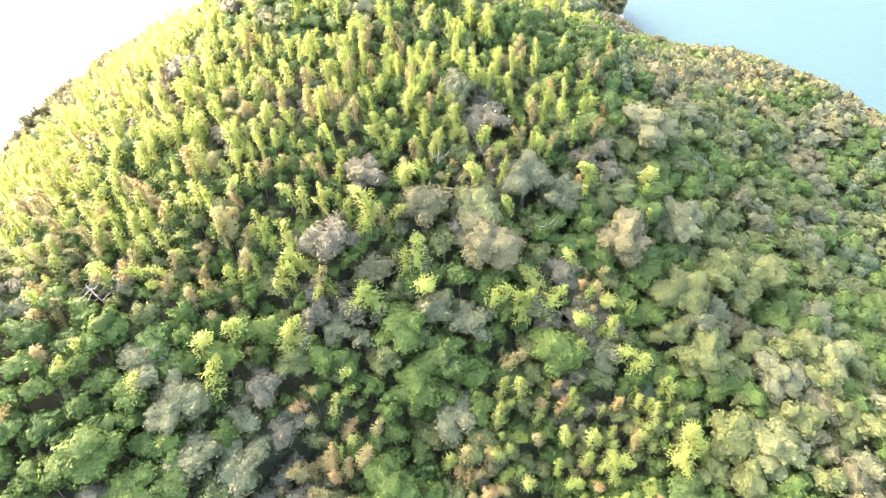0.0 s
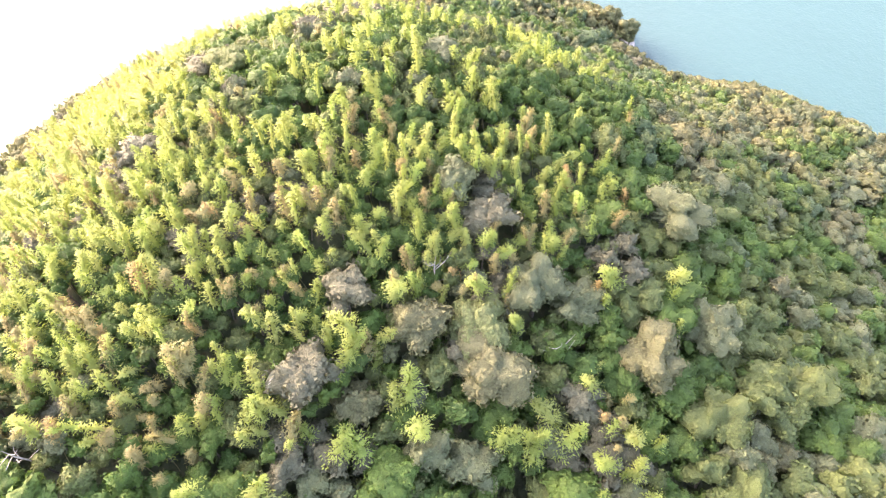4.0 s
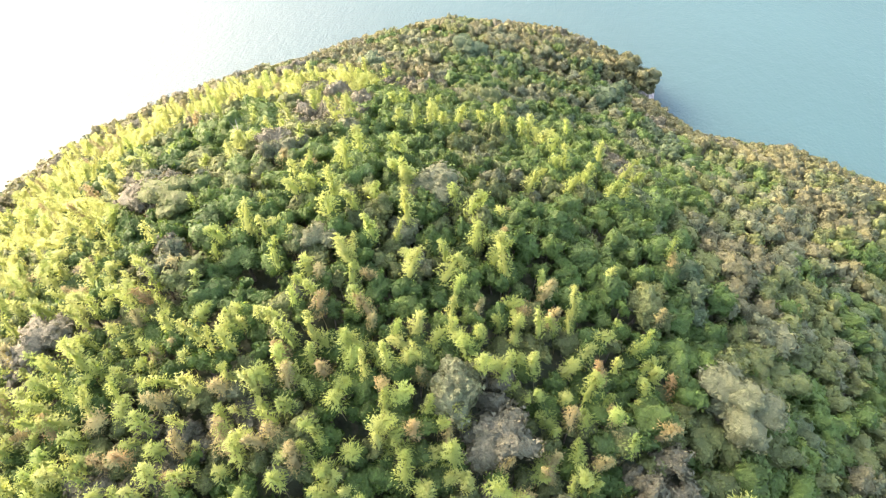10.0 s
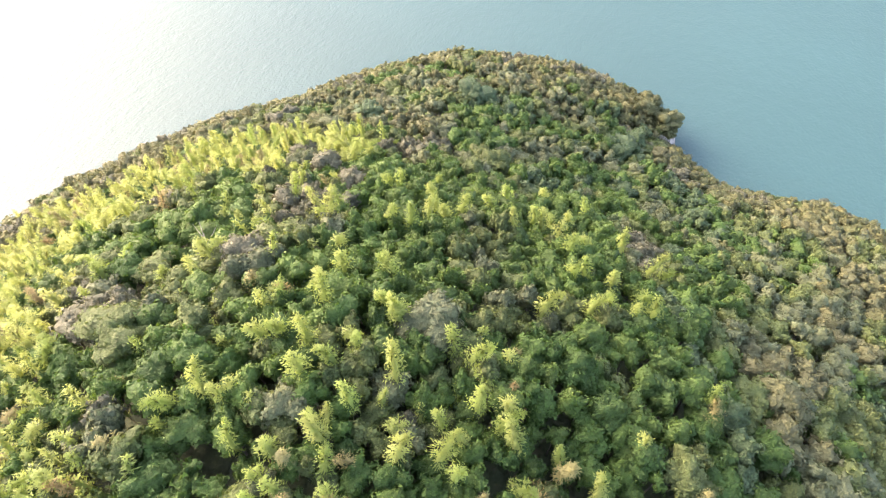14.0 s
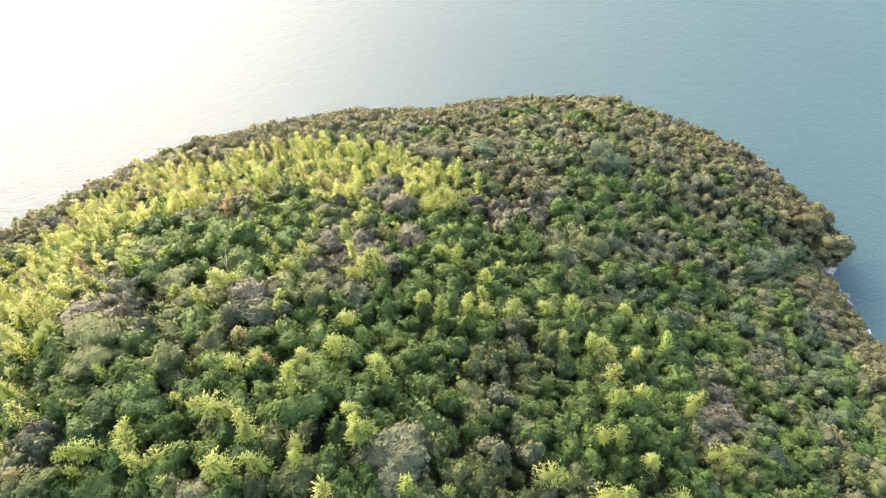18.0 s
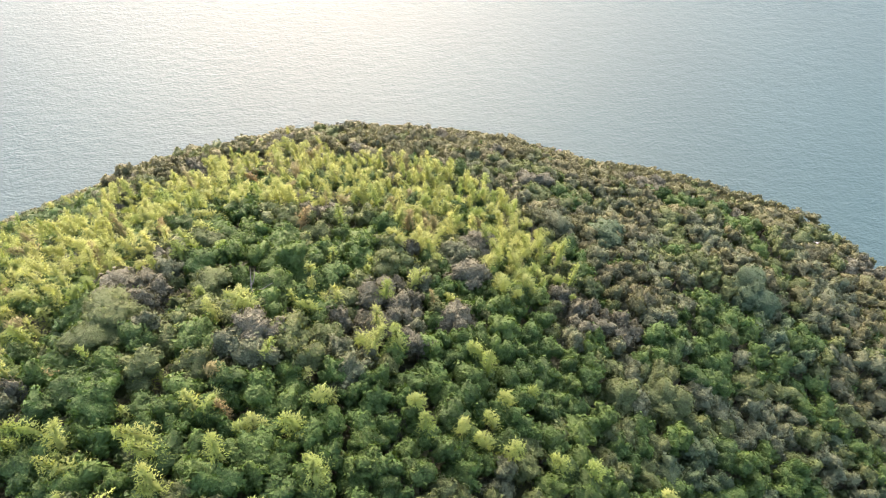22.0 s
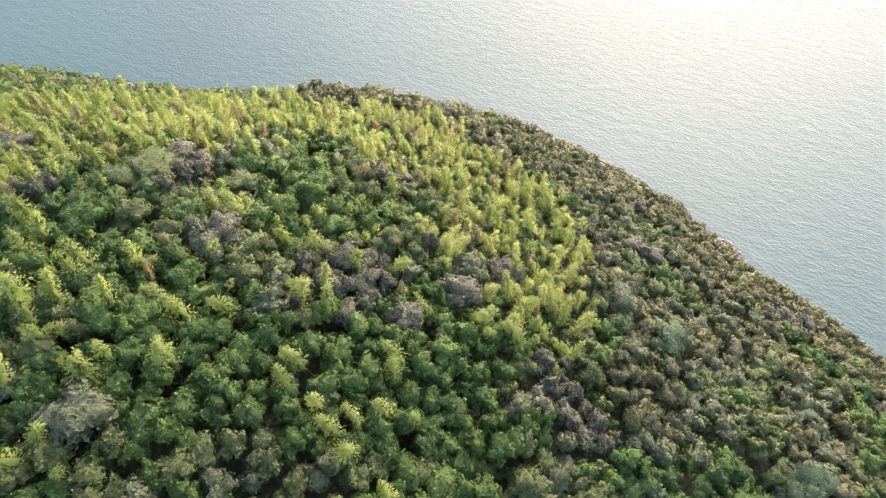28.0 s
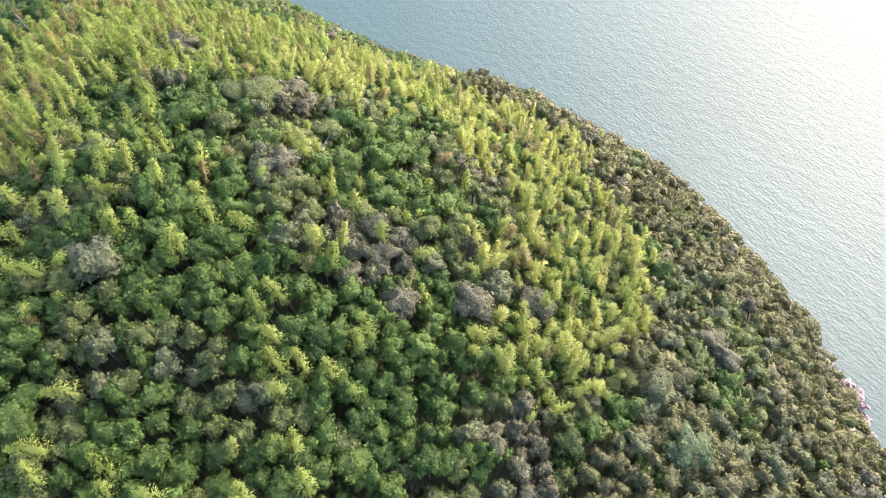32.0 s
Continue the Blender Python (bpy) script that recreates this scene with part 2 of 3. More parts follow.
def grid_tris(nx, ny):
    i = (np.arange(ny - 1)[:, None] * nx + np.arange(nx - 1)[None, :]).ravel()
    return np.concatenate([np.stack([i, i + 1, i + nx + 1], 1), np.stack([i, i + nx + 1, i + nx], 1)])


def build_ground():
    xs = np.concatenate([[-4500, -1500, -500, -260], np.arange(-190, 191, 2.5), [260, 500, 1500, 4500]])
    ys = np.concatenate([[-4500, -1500, -500, -240], np.arange(-150, 0, 5), np.arange(0, 286, 2.5), [340, 500, 1500, 4500]])
    x, y = [a.ravel() for a in np.meshgrid(xs, ys)]
    z = height(x, y)
    ob = new("ground", mesh_of("ground", np.stack([x, y, z], 1), grid_tris(len(xs), len(ys)), FLOOR, smooth=True))
    tagged(ob, "dark leaf-littered hillside that falls to a rocky shore", "ground", kind="structure")
    a = 4500.0
    sea = new("water", mesh_of("water", [(-a, -a, 0), (a, -a, 0), (a, a, 0), (-a, a, 0)], [(0, 1, 2), (0, 2, 3)], WATER))
    tagged(sea, "calm teal sea with fine wind ripples and sun glare", "sea", kind="structure")


build_ground()

# ---- plants: shapes as arrays, built once a kind ----
rng = np.random.default_rng(7)


def unit(v):
    return v / np.maximum(np.linalg.norm(v, axis=-1, keepdims=True), 1e-9)


def blades(centres, ways, faces, long, wide):
    """A three-cornered leaf or spray at each centre, pointing along its way."""
    k = len(centres)
    across = unit(np.cross(ways, faces))
    long, wide = np.broadcast_to(long, k)[:, None], np.broadcast_to(wide, k)[:, None]
    tail = centres - ways * long * 0.5
    verts = np.stack([tail + across * wide * 0.5, centres + ways * long * 0.5, tail - across * wide * 0.5], 1).reshape(-1, 3)
    return verts, np.arange(k * 3).reshape(-1, 3)


def tube(points, radii, sides=5):
    points, radii = np.asarray(points, float), np.asarray(radii, float)
    ring = np.linspace(0, 2 * np.pi, sides, endpoint=False)
    way = unit(np.gradient(points, axis=0))
    across = unit(np.cross(way, np.array([0.3, 1.0, 0.1])))
    other = np.cross(way, across)
    verts = points[:, None] + radii[:, None, None] * (np.cos(ring)[None, :, None] * across[:, None] + np.sin(ring)[None, :, None] * other[:, None])
    k = len(points)
    i = (np.arange(k - 1)[:, None] * sides + np.arange(sides)[None]).ravel()
    j = (np.arange(k - 1)[:, None] * sides + (np.arange(sides)[None] + 1) % sides).ravel()
    return verts.reshape(-1, 3), np.concatenate([np.stack([i, j, j + sides], 1), np.stack([i, j + sides, i + sides], 1)])


def joined(parts):
    verts, tris, base = [], [], 0
    for v, t in parts:
        verts.append(v), tris.append(t + base)
        base += len(v)
    return np.concatenate(verts), np.concatenate(tris)


HULLS = {}


def hull(count):
    """Directions spread evenly over a sphere and the triangles between them."""
    if count not in HULLS:
        i = np.arange(count) + 0.5
        up, turn = 1 - 2 * i / count, i * math.pi * (3 - math.sqrt(5))
        level = np.sqrt(1 - up * up)
        bm = bmesh.new()
        for x, y, z in np.stack([level * np.cos(turn), level * np.sin(turn), up], 1):
            bm.verts.new((x, y, z))
        bmesh.ops.convex_hull(bm, input=bm.verts)
        bmesh.ops.triangulate(bm, faces=bm.faces)
        bm.verts.index_update()
        HULLS[count] = np.array([v.co for v in bm.verts]), np.array([[v.index for v in f.verts] for f in bm.faces])
        bm.free()
    return HULLS[count]


def lumps(count, wide, lowest=-0.45):
    """Round lumps strewn over the upper part of a sphere: a function that is 1 at a lump's top and 0 between them."""
    i = np.arange(count) + rng.uniform(0.1, 0.9, count)
    up = 1 - (1 - lowest) * i / count
    turn = i * math.pi * (3 - math.sqrt(5)) + rng.normal(size=count) * 0.25
    level = np.sqrt(np.maximum(0, 1 - up * up))
    tops = np.stack([level * np.cos(turn), level * np.sin(turn), up], 1)
    reach = wide * math.sqrt(2 * (1 - lowest) / count) * rng.uniform(0.75, 1.25, count)
    size = rng.uniform(0.6, 1.1, count)

    def rise(ways):
        apart = np.arccos(np.clip(ways @ tops.T, -1, 1))
        return (size * np.sqrt(np.maximum(0, 1 - (apart / reach) ** 2))).max(1)

    return rise


def corner_normals(verts, tris):
    face = np.cross(verts[tris[:, 1]] - verts[tris[:, 0]], verts[tris[:, 2]] - verts[tris[:, 0]])
    total = np.zeros_like(verts)
    for c in range(3):
        np.add.at(total, tris[:, c], face)
    return unit(total)


def broadleaf(fine, boughs, clumps, leaves, tall=2.6, limbs=0, leaf=0.2):
    """Trunk and crown of a round-headed tree; the crown is 1 m in radius and the tree tall times that high.
    boughs: the large heads of the crown, clumps: the tufts on them, leaves: the sprays of leaves that cover them."""
    low = tall - 1.0
    high, fluff = min(0.5, 1.7 / math.sqrt(boughs)), 1.75 / math.sqrt(clumps)
    large, small, waves, skew = lumps(boughs, 1.02), lumps(clumps, 1.0), rng.uniform(0, 6.28, 3), rng.normal(size=2) * 0.12

    def surface(ways):
        turn = np.arctan2(ways[:, 1], ways[:, 0])
        uneven = 1 + 0.1 * np.sin(2 * turn + waves[0]) + 0.07 * np.sin(3 * turn + 3 * ways[:, 2] + waves[1])
        verts = ways * ((1.08 - 0.85 * (high + fluff) + high * large(ways) + fluff * small(ways)) * uneven)[:, None] * np.array([1.17, 1.17, 0.86])
        verts[:, :2] += skew * verts[:, 2:]
        return verts + np.array([0, 0, low + 0.14])

    ways, tris = hull(fine)
    keep = ways[:, 2] > -0.6
    tris = tris[keep[tris].all(1)]
    ways, tris = ways[keep], (np.cumsum(keep) - 1)[tris]
    heart = np.array([0, 0, low - 0.1])
    verts = heart + (surface(ways) - heart) * 0.95
    if np.cross(verts[tris[0, 1]] - verts[tris[0, 0]], verts[tris[0, 2]] - verts[tris[0, 0]]) @ ways[tris[0, 0]] < 0:
        tris = tris[:, ::-1]
    i = np.arange(leaves) + rng.uniform(0, 1, leaves)
    up, turn = 1 - 1.5 * i / leaves, i * math.pi * (3 - math.sqrt(5)) + rng.normal(size=leaves) * 0.1
    level = np.sqrt(np.maximum(0, 1 - up * up))
    spread = np.stack([level * np.cos(turn), level * np.sin(turn), up], 1)
    at, e = surface(spread), 0.05
    a = unit(np.cross(spread, np.array([0.31, 0.17, 0.93])))
    b = np.cross(spread, a)
    out = unit(np.cross(surface(unit(spread + a * e)) - surface(unit(spread - a * e)), surface(unit(spread + b * e)) - surface(unit(spread - b * e))))
    tilt = unit(out + rng.normal(size=(leaves, 3)) * 0.32)
    size = leaf * rng.uniform(0.65, 1.3, leaves)
    leafy = blades(at + out * rng.uniform(-0.03, 0.03, (leaves, 1)), unit(np.cross(tilt, rng.normal(size=(leaves, 3)))), tilt, size * 1.1, size)
    soft = unit(out * 0.9 + tilt * 0.4 + unit(at - heart) * 0.2)
    normals = [unit(corner_normals(verts, tris) * 0.8 + unit(verts - heart) * 0.3), np.repeat(soft, 3, 0)]
    bend = rng.normal(size=2) * 0.12
    stem = tube([(0, 0, -0.4), (bend[0], bend[1], low * 0.5), (0, 0, low + 0.3)], [0.11, 0.08, 0.05], 6 if limbs else 4)
    wood = []
    for i in range(limbs):
        a = 6.28 * i / limbs + rng.normal() * 0.3
        start = np.array([bend[0] * 0.6, bend[1] * 0.6, low * rng.uniform(0.5, 0.9)])
        tip = np.array([math.cos(a) * 0.55, math.sin(a) * 0.55, low + 0.3])
        wood.append(tube([start, (start + tip) / 2 + (0, 0, -0.08), tip], [0.045, 0.03, 0.012], 3))
    return stem, (*joined([(verts, tris), leafy]), np.concatenate(normals)), wood


def bamboo_plant(boughs, per, thin=1.0, leaf=1.0):
    """Culm and foliage of a bamboo 10 m high: a broad soft plume of boughs with hanging sprays, its tip bowed."""
    lean, droop, a = rng.normal(size=2) * 0.7, rng.uniform(0.5, 2.6), rng.uniform(0, 2 * math.pi)
    s = np.linspace(0, 1, 8)
    bow = np.clip((s - 0.4) / 0.6, 0, 1) ** 2
    line = np.stack([lean[0] * s ** 2 + droop * bow * math.cos(a), lean[1] * s ** 2 + droop * bow * math.sin(a), 10 * s - 0.35 * droop * bow], 1)
    culm = tube(line, 0.055 * (1 - 0.85 * s) + 0.006, 3)
    first = rng.uniform(0.34, 0.44)

    def on_culm(f):
        return np.stack([np.interp(f, s, line[:, j]) for j in range(3)], -1)

    core = tube(on_culm(np.linspace(first, 0.93, 7)), np.array([0.06, 0.28, 0.34, 0.3, 0.22, 0.13, 0.03]) * thin, 5)
    core = (core[0] + rng.normal(size=core[0].shape) * 0.13, core[1])
    at, ways, face = [], [], []
    turn = 0.0
    for i in range(boughs):
        g = np.clip((i + rng.uniform(-0.6, 1.6)) / boughs, 0, 1)
        p = on_culm(first + (1 - first) * g)
        turn += 2.4 + rng.normal() * 0.5
        out = np.array([math.cos(turn), math.sin(turn), 0.0])
        side = np.array([-out[1], out[0], 0.0])
        far = thin * (1.55 * min(1, 0.45 + 1.6 * g) * (1 - g) ** 0.55 + 0.3) * rng.uniform(0.6, 1.2)
        rise, wide = rng.uniform(0.9, 1.6), 0.26 + 0.26 * far
        h = rng.uniform(0.12, 1.0, per)
        swing = rng.normal(size=per)
        at.append(p + out * (far * h)[:, None] + side * (swing * wide * 0.6)[:, None] + np.array([0, 0, 1.0]) * ((rise * h - 0.8 * h * h) * far + rng.normal(size=per) * 0.14)[:, None])
        ways.append(out * 0.5 + side * (swing * 0.5)[:, None] + np.array([0, 0, 1.0]) * (0.8 - 1.1 * h + rng.normal(size=per) * 0.25)[:, None])
        face.append(np.array([0, 0, 0.8]) + out * 0.5 + rng.normal(size=(per, 3)) * 0.4)
    at, ways, face = np.concatenate(at), np.concatenate(ways), np.concatenate(face)
    size = rng.uniform(0.26, 0.48, len(at)) * leaf
    leafy = blades(at, unit(ways), unit(face), size, size * 0.36)
    normals = []
    for v, t in (core, leafy):
        axis = on_culm(np.clip((v[:, 2] - 0.8) / 10, 0, 1))
        axis[:, 2] = v[:, 2]
        normals.append(unit((v - axis) / (1.5 * thin) + np.array([0, 0, 0.9])))
    return culm, (*joined([core, leafy]), np.concatenate(normals)), []


TALL = {"tree": 3.1, "mid": 2.9, "far": 3.5, "low": 3.2, "big": 2.6, "huge": 2.5}
SHAPES = {
    "tree": [broadleaf(110, 6, 30, 500, TALL["tree"], leaf=0.18) for _ in range(9)],
    "mid": [broadleaf(160, 8, 50, 900, TALL["mid"], leaf=0.135) for _ in range(8)],
    "big": [broadleaf(900, 12, 110, 2200, limbs=5, leaf=0.082) for _ in range(5)],
    "huge": [broadleaf(1300, 16, 150, 3200, TALL["huge"], limbs=6, leaf=0.074) for _ in range(3)],
    "far": [broadleaf(60, 5, 20, 245, TALL["far"], leaf=0.25) for _ in range(9)],
    "low": [broadleaf(50, 4, 10, 150, TALL["low"], leaf=0.3) for _ in range(6)],
    "bamboo": [bamboo_plant(96, 8, rng.uniform(0.9, 1.1), 0.92) for _ in range(12)],
    "far_bamboo": [bamboo_plant(72, 6, 1.0, 1.15) for _ in range(8)],
}

KINDS = {
    "green": ("evergreen_oak", "dark green evergreen oak with a dense lumpy crown on the hillside", "tree"),
    "olive": ("laurel_tree", "olive green laurel tree with a rounded cauliflower-like crown", "tree"),
    "grey": ("silvery_oak", "grey-green oak with a pale billowing crown on the hillside", "tree"),
    "tan": ("chinquapin_tree", "brown-tinged evergreen tree with a broad rounded crown", "tree"),
    "mauve": ("withered_tree", "greyish purple-brown tree with a thin twiggy crown", "tree"),
    "teal": ("vine_covered_tree", "blue-green vine-covered tree in a hollow of the slope", "tree"),
    "rim": ("shore_oak", "low brownish olive shore oak with a dense wind-clipped crown", "tree"),
    "pale": ("camphor_tree", "large pale yellow-green tree with a billowing domed crown", "tree"),
    "bamboo": ("bamboo", "bright yellow-green bamboo with an arched feathery plume", "bamboo"),
    "sunlit": ("golden_bamboo", "feathery-plumed bamboo on the far brow, sunlight painted into its pale yellow-green leaves", "bamboo"),
    "straw": ("yellowed_bamboo", "straw-brown withered bamboo with a thin drooping plume", "bamboo"),
}
GROUPS = {"tree": "trees of the headland wood", "bamboo": "bamboos of the hillside grove"}
made = {}


def plant_thing(kind, style, shape, m):
    """One plant of its own: trunk or culm and crown under an empty at its foot."""
    key = (kind, style, shape)
    if key in made:
        first = made[key].scale
        return copy_thing(made[key], m @ Matrix.Diagonal((1 / first.x, 1 / first.y, 1 / first.z, 1)))
    name, label, category = KINDS[kind]
    wood, crown, limbs = SHAPES[style][shape]
    ob = tagged(new(name), label, category, GROUPS[category])
    ob.matrix_basis = m
    grass = category == "bamboo"
    for part_name, data, material in (("culm" if grass else "trunk", wood, CULM if grass else BARK), ("foliage" if grass else "crown", crown, LEAVES[kind, False]), *(("limb", limb, BARK) for limb in limbs)):
        part = new(part_name, mesh_of(part_name, data[0], data[1], material, smooth=True, normals=data[2] if len(data) > 2 else None))
        part.parent = ob
    made[key] = ob
    return ob


crowd = {}


def plant_stuff(kind, shapes, shape, m):
    crowd.setdefault(kind, []).append((shapes[shape], np.array(m), rng.uniform()))


def close_crowd():
    """The plants beyond those built singly: one mesh of crowns a kind, with its stems."""
    for kind, rows in crowd.items():
        name, label, category = KINDS[kind]
        for what in (1, 0):
            verts, tris, tint, normals, base = [], [], [], [], 0
            for shape, m, t in rows:
                v, f = shape[what][:2]
                if what:
                    normals.append(unit(shape[what][2] @ np.linalg.inv(m[:3, :3])))
                verts.append(v @ m[:3, :3].T + m[:3, 3]), tris.append(f + base), tint.append(np.full(len(v), t))
                base += len(v)
            grass = category == "bamboo"
            stem_name = "culms" if grass else "trunks"
            material = LEAVES[kind, True] if what else (CULM if grass else BARK)
            me = mesh_of(name + "_wood", np.concatenate(verts), np.concatenate(tris), material, np.concatenate(tint), smooth=True, normals=np.concatenate(normals) if what else None)
            if what:
                top = tagged(new(name + ("_grove" if grass else "_wood"), me), "dense stand: " + label, category, kind="stuff")
            else:
                stems = new(stem_name, me)
                stems.parent = top
                tagged(stems, kind="stuff")


def stand(x, y, size, tall, turn=None, lean=4.0):
    """The pose of a plant that grows at (x, y), with its width and height."""
    z = float(height(x, y)) - 0.15
    m = pose(x, y, z, rng.normal() * lean, rng.normal() * lean, rng.uniform(0, 360) if turn is None else turn)
    return m @ Matrix.Diagonal((size, size, tall, 1))


# single trees known by their look: x, y, radius of the crown
LANDMARKS = {
    "rim": [(64, 211, 4.4), (62, 220, 3.8), (58, 213, 3.2)],
    "pale": [(4.6, 61, 4.2), (48, 31, 4.6), (63, 45, 4.0)],
    "tan": [(6, 56, 4.6), (-10, 51, 3.3), (28, 60, 4.5), (-3, 60, 3.6)],
    "grey": [(13, 66, 4.0), (18.5, 66, 3.8), (2, 80, 3.1), (-34, 32, 3.8), (-26, 26, 3.6), (-39, 36, 3.2), (-31, 25, 3.4), (3, 46, 3.2), (-2, 47, 3.0), (37, 83, 4.8), (2, 34, 3.3), (40, 66, 4.2), (51, 41, 3.8),
             (-14, 97, 2.6), (0, 108, 3.6), (-26, 152, 3.1), (-14, 125, 2.2), (-26, 179, 3.1)],
    "mauve": [(8, 76, 3.4), (-17, 53, 3.5), (-12, 63, 3.2), (-44, 86, 3.0), (-27, 158, 3.0), (-20, 149, 3.0), (-41, 109, 3.3), (-24, 119, 2.8), (-14, 141, 2.5),
              (-14, 134, 2.2), (-20, 136, 2.4), (-41, 188, 4.0)],
    "olive": [(40, 43, 4.2), (53, 58, 4.4), (58, 62, 3.8), (48, 60, 3.6), (38, 53, 4.2), (44, 27, 3.8), (52, 35, 3.6), (42, 32, 3.6), (-35, 107, 3.8), (10, 161, 4.2), (-22, 121, 2.4)],
    "green": [(-6, 44, 3.6), (0, 41, 3.8), (-5, 38, 3.4), (-7, 25, 3.9), (-43, 25, 3.6), (-38, 22, 3.4), (16, 43, 3.6), (-11, 112, 2.6), (-27, 113, 2.8)],
    "teal": [(8, 199, 4.2), (-18, 185, 3.6), (48, 192, 3.4), (52, 198, 3.0), (56, 203, 2.8), (45, 186, 3.0), (50, 187, 2.6)],
}
# single bamboos that stand out: x, y
CANES = [
    [(-8.5, 139.4), (0.6, 132.9), (2.8, 133.9), (-5.2, 126.6), (8.8, 137.6), (10.7, 139.8), (11.8, 131.2), (14.0, 134.9), (16.1, 134.9), (18.6, 135.4), (21.8, 139.3),
     (20.2, 148.9), (17.0, 129.8), (22.8, 133.1), (26.4, 144.5), (30.4, 135.0), (18.7, 126.8), (21.7, 122.6), (23.9, 122.5), (19.1, 123.5), (32.5, 128.8), (35.5, 129.0),
     (19.9, 114.8), (22.6, 116.0), (27.1, 115.9), (29.9, 119.2), (29.5, 115.9), (13.5, 113.9), (-4.6, 113.9), (-5.9, 112.6)],
    [(-13.8, 122.0), (-16.4, 129.3), (-14.4, 131.9), (-12.3, 109.5), (-12.0, 104.4), (-9.8, 101.6), (-15.5, 106.5), (-18.8, 105.5), (-13.1, 115.6), (-30.7, 116.8),
     (-28.9, 119.2), (-43.7, 120.2), (-12.6, 100.3), (-4.1, 99.9), (3.5, 105.8), (3.9, 104.3), (-3.6, 108.0), (-2.2, 110.5), (-22.6, 98.8), (-26.0, 98.3), (-4.7, 109.5),
     (0.4, 134.8), (-7.6, 129.0), (-5.8, 138.7), (-0.3, 139.4), (-1.6, 142.6), (-1.9, 130.6), (-16.1, 153.0), (-14.1, 153.4), (-16.6, 158.5), (-12.4, 157.0)],
    [(-14.4, 157.5), (-20.1, 163.3), (-18.8, 165.5), (-17.0, 166.2), (-26.8, 157.9), (-21.8, 156.7), (-21.9, 159.8), (-28.2, 164.2), (-30.8, 170.7), (-34.1, 174.0),
     (-17.2, 131.1), (-15.0, 128.4), (-21.6, 135.1), (-10.5, 117.1), (-5.8, 115.1), (-11.0, 57.4), (-11.7, 55.8), (-4.0, 52.7), (-2.4, 50.0), (-5.6, 50.4), (-6.6, 63.1)],
    [(11.7, 46.4), (12.2, 48.7), (15.2, 48.2), (19.5, 54.5), (14.9, 51.6), (25.1, 50.8), (22.1, 46.6), (24.4, 69.9), (33.6, 72.3), (6.6, 65.9), (-26.5, 41.2), (-31.6, 37.9),
     (-38.8, 30.6), (-29.8, 32.3), (-12.9, 44.5), (-9.8, 45.6), (-22.2, 39.1), (-17.2, 40.5), (25.5, 45.3), (7.1, 48.9), (18.7, 40.4), (26.5, 42.3), (29.7, 40.1), (33.3, 28.2), (35.5, 31.8)],
]
# where the bamboo grows: x, y, half widths, turn in degrees, share
GROVES = [(-24, 67, 50, 24, 13, 0.9), (-62, 85, 32, 26, 0, 0.9), (-35, 45, 30, 11, 0, 0.45), (18, 31, 23, 9, 0, 0.8), (-15, 30, 11, 9, 0, 0.6), (18, 50, 14, 10, 0, 0.45),
          (-64, 112, 24, 24, 0, 0.85), (-68, 138, 22, 24, 0, 0.9), (-40, 161, 29, 15, 0, 0.9), (4, 87, 29, 14, 0, 0.58), (-16, 104, 27, 14, 0, 0.44), (-42, 118, 18, 14, 0, 0.38)]


def bamboo_share(x, y):
    share = 0.2 if (y < 165 and x < 36 and y > 20) and (y < 107 or x < -18) else 0.0
    share = 0.36 if -60 < x < -16 and 100 < y < 150 else share
    for cx, cy, a, b, turn, most in GROVES:
        c, s = math.cos(radians(turn)), math.sin(radians(turn))
        u, v = ((x - cx) * c + (y - cy) * s) / a, ((y - cy) * c - (x - cx) * s) / b
        share = max(share, most * min(1, max(0, (1.15 - math.hypot(u, v)) * 3)))
    for cx, cy, a, b, most in GLADES:
        share = min(share, most) if math.hypot((x - cx) / a, (y - cy) / b) < 1 else share
    return share


# which trees grow where, with their shares
# dell and slope lean to darker kinds: their shade is put into colour
MIXES = {"deep": (("grey", 0.06), ("olive", 0.2), ("green", 0.74)), "dell": (("teal", 0.14), ("green", 0.46), ("olive", 0.26), ("grey", 0.14)), "shore": (("mauve", 0.08), ("rim", 0.72), ("tan", 0.1), ("olive", 0.1)), "end": (("green", 0.08), ("teal", 0.06), ("olive", 0.28), ("grey", 0.2), ("tan", 0.18), ("rim", 0.2)), "brow": (("green", 0.08), ("olive", 0.22), ("rim", 0.34), ("tan", 0.24), ("grey", 0.12)),
         "spur": (("tan", 0.2), ("rim", 0.1), ("grey", 0.28), ("olive", 0.3), ("green", 0.12)),
         "slope": (("tan", 0.05), ("grey", 0.2), ("olive", 0.3), ("green", 0.31), ("teal", 0.14)), "hill": (("mauve", 0.08), ("grey", 0.1), ("olive", 0.26), ("green", 0.56))}
# openings in the groves: x, y, half widths
GLADES = [(-45, 125, 13, 9, 0.2), (6, 52, 14, 10, 0.05), (8, 129, 27, 22, 0.03), (-2, 36, 9, 7, 0.05), (-34, 30, 14, 9, 0.15)]


class Spacing:
    """Keeps plants apart."""

    def __init__(self, cell):
        self.cell, self.cells = cell, {}

    def clear(self, x, y, r, reach):
        i, j = int(x // self.cell), int(y // self.cell)
        for a in range(i - 3, i + 4):
            for b in range(j - 3, j + 4):
                for px, py, pr in self.cells.get((a, b), ()):
                    if (px - x) ** 2 + (py - y) ** 2 < ((pr + r) * reach) ** 2:
                        return False
        return True

    def add(self, x, y, r):
        self.cells.setdefault((int(x // self.cell), int(y // self.cell)), []).append((x, y, r))


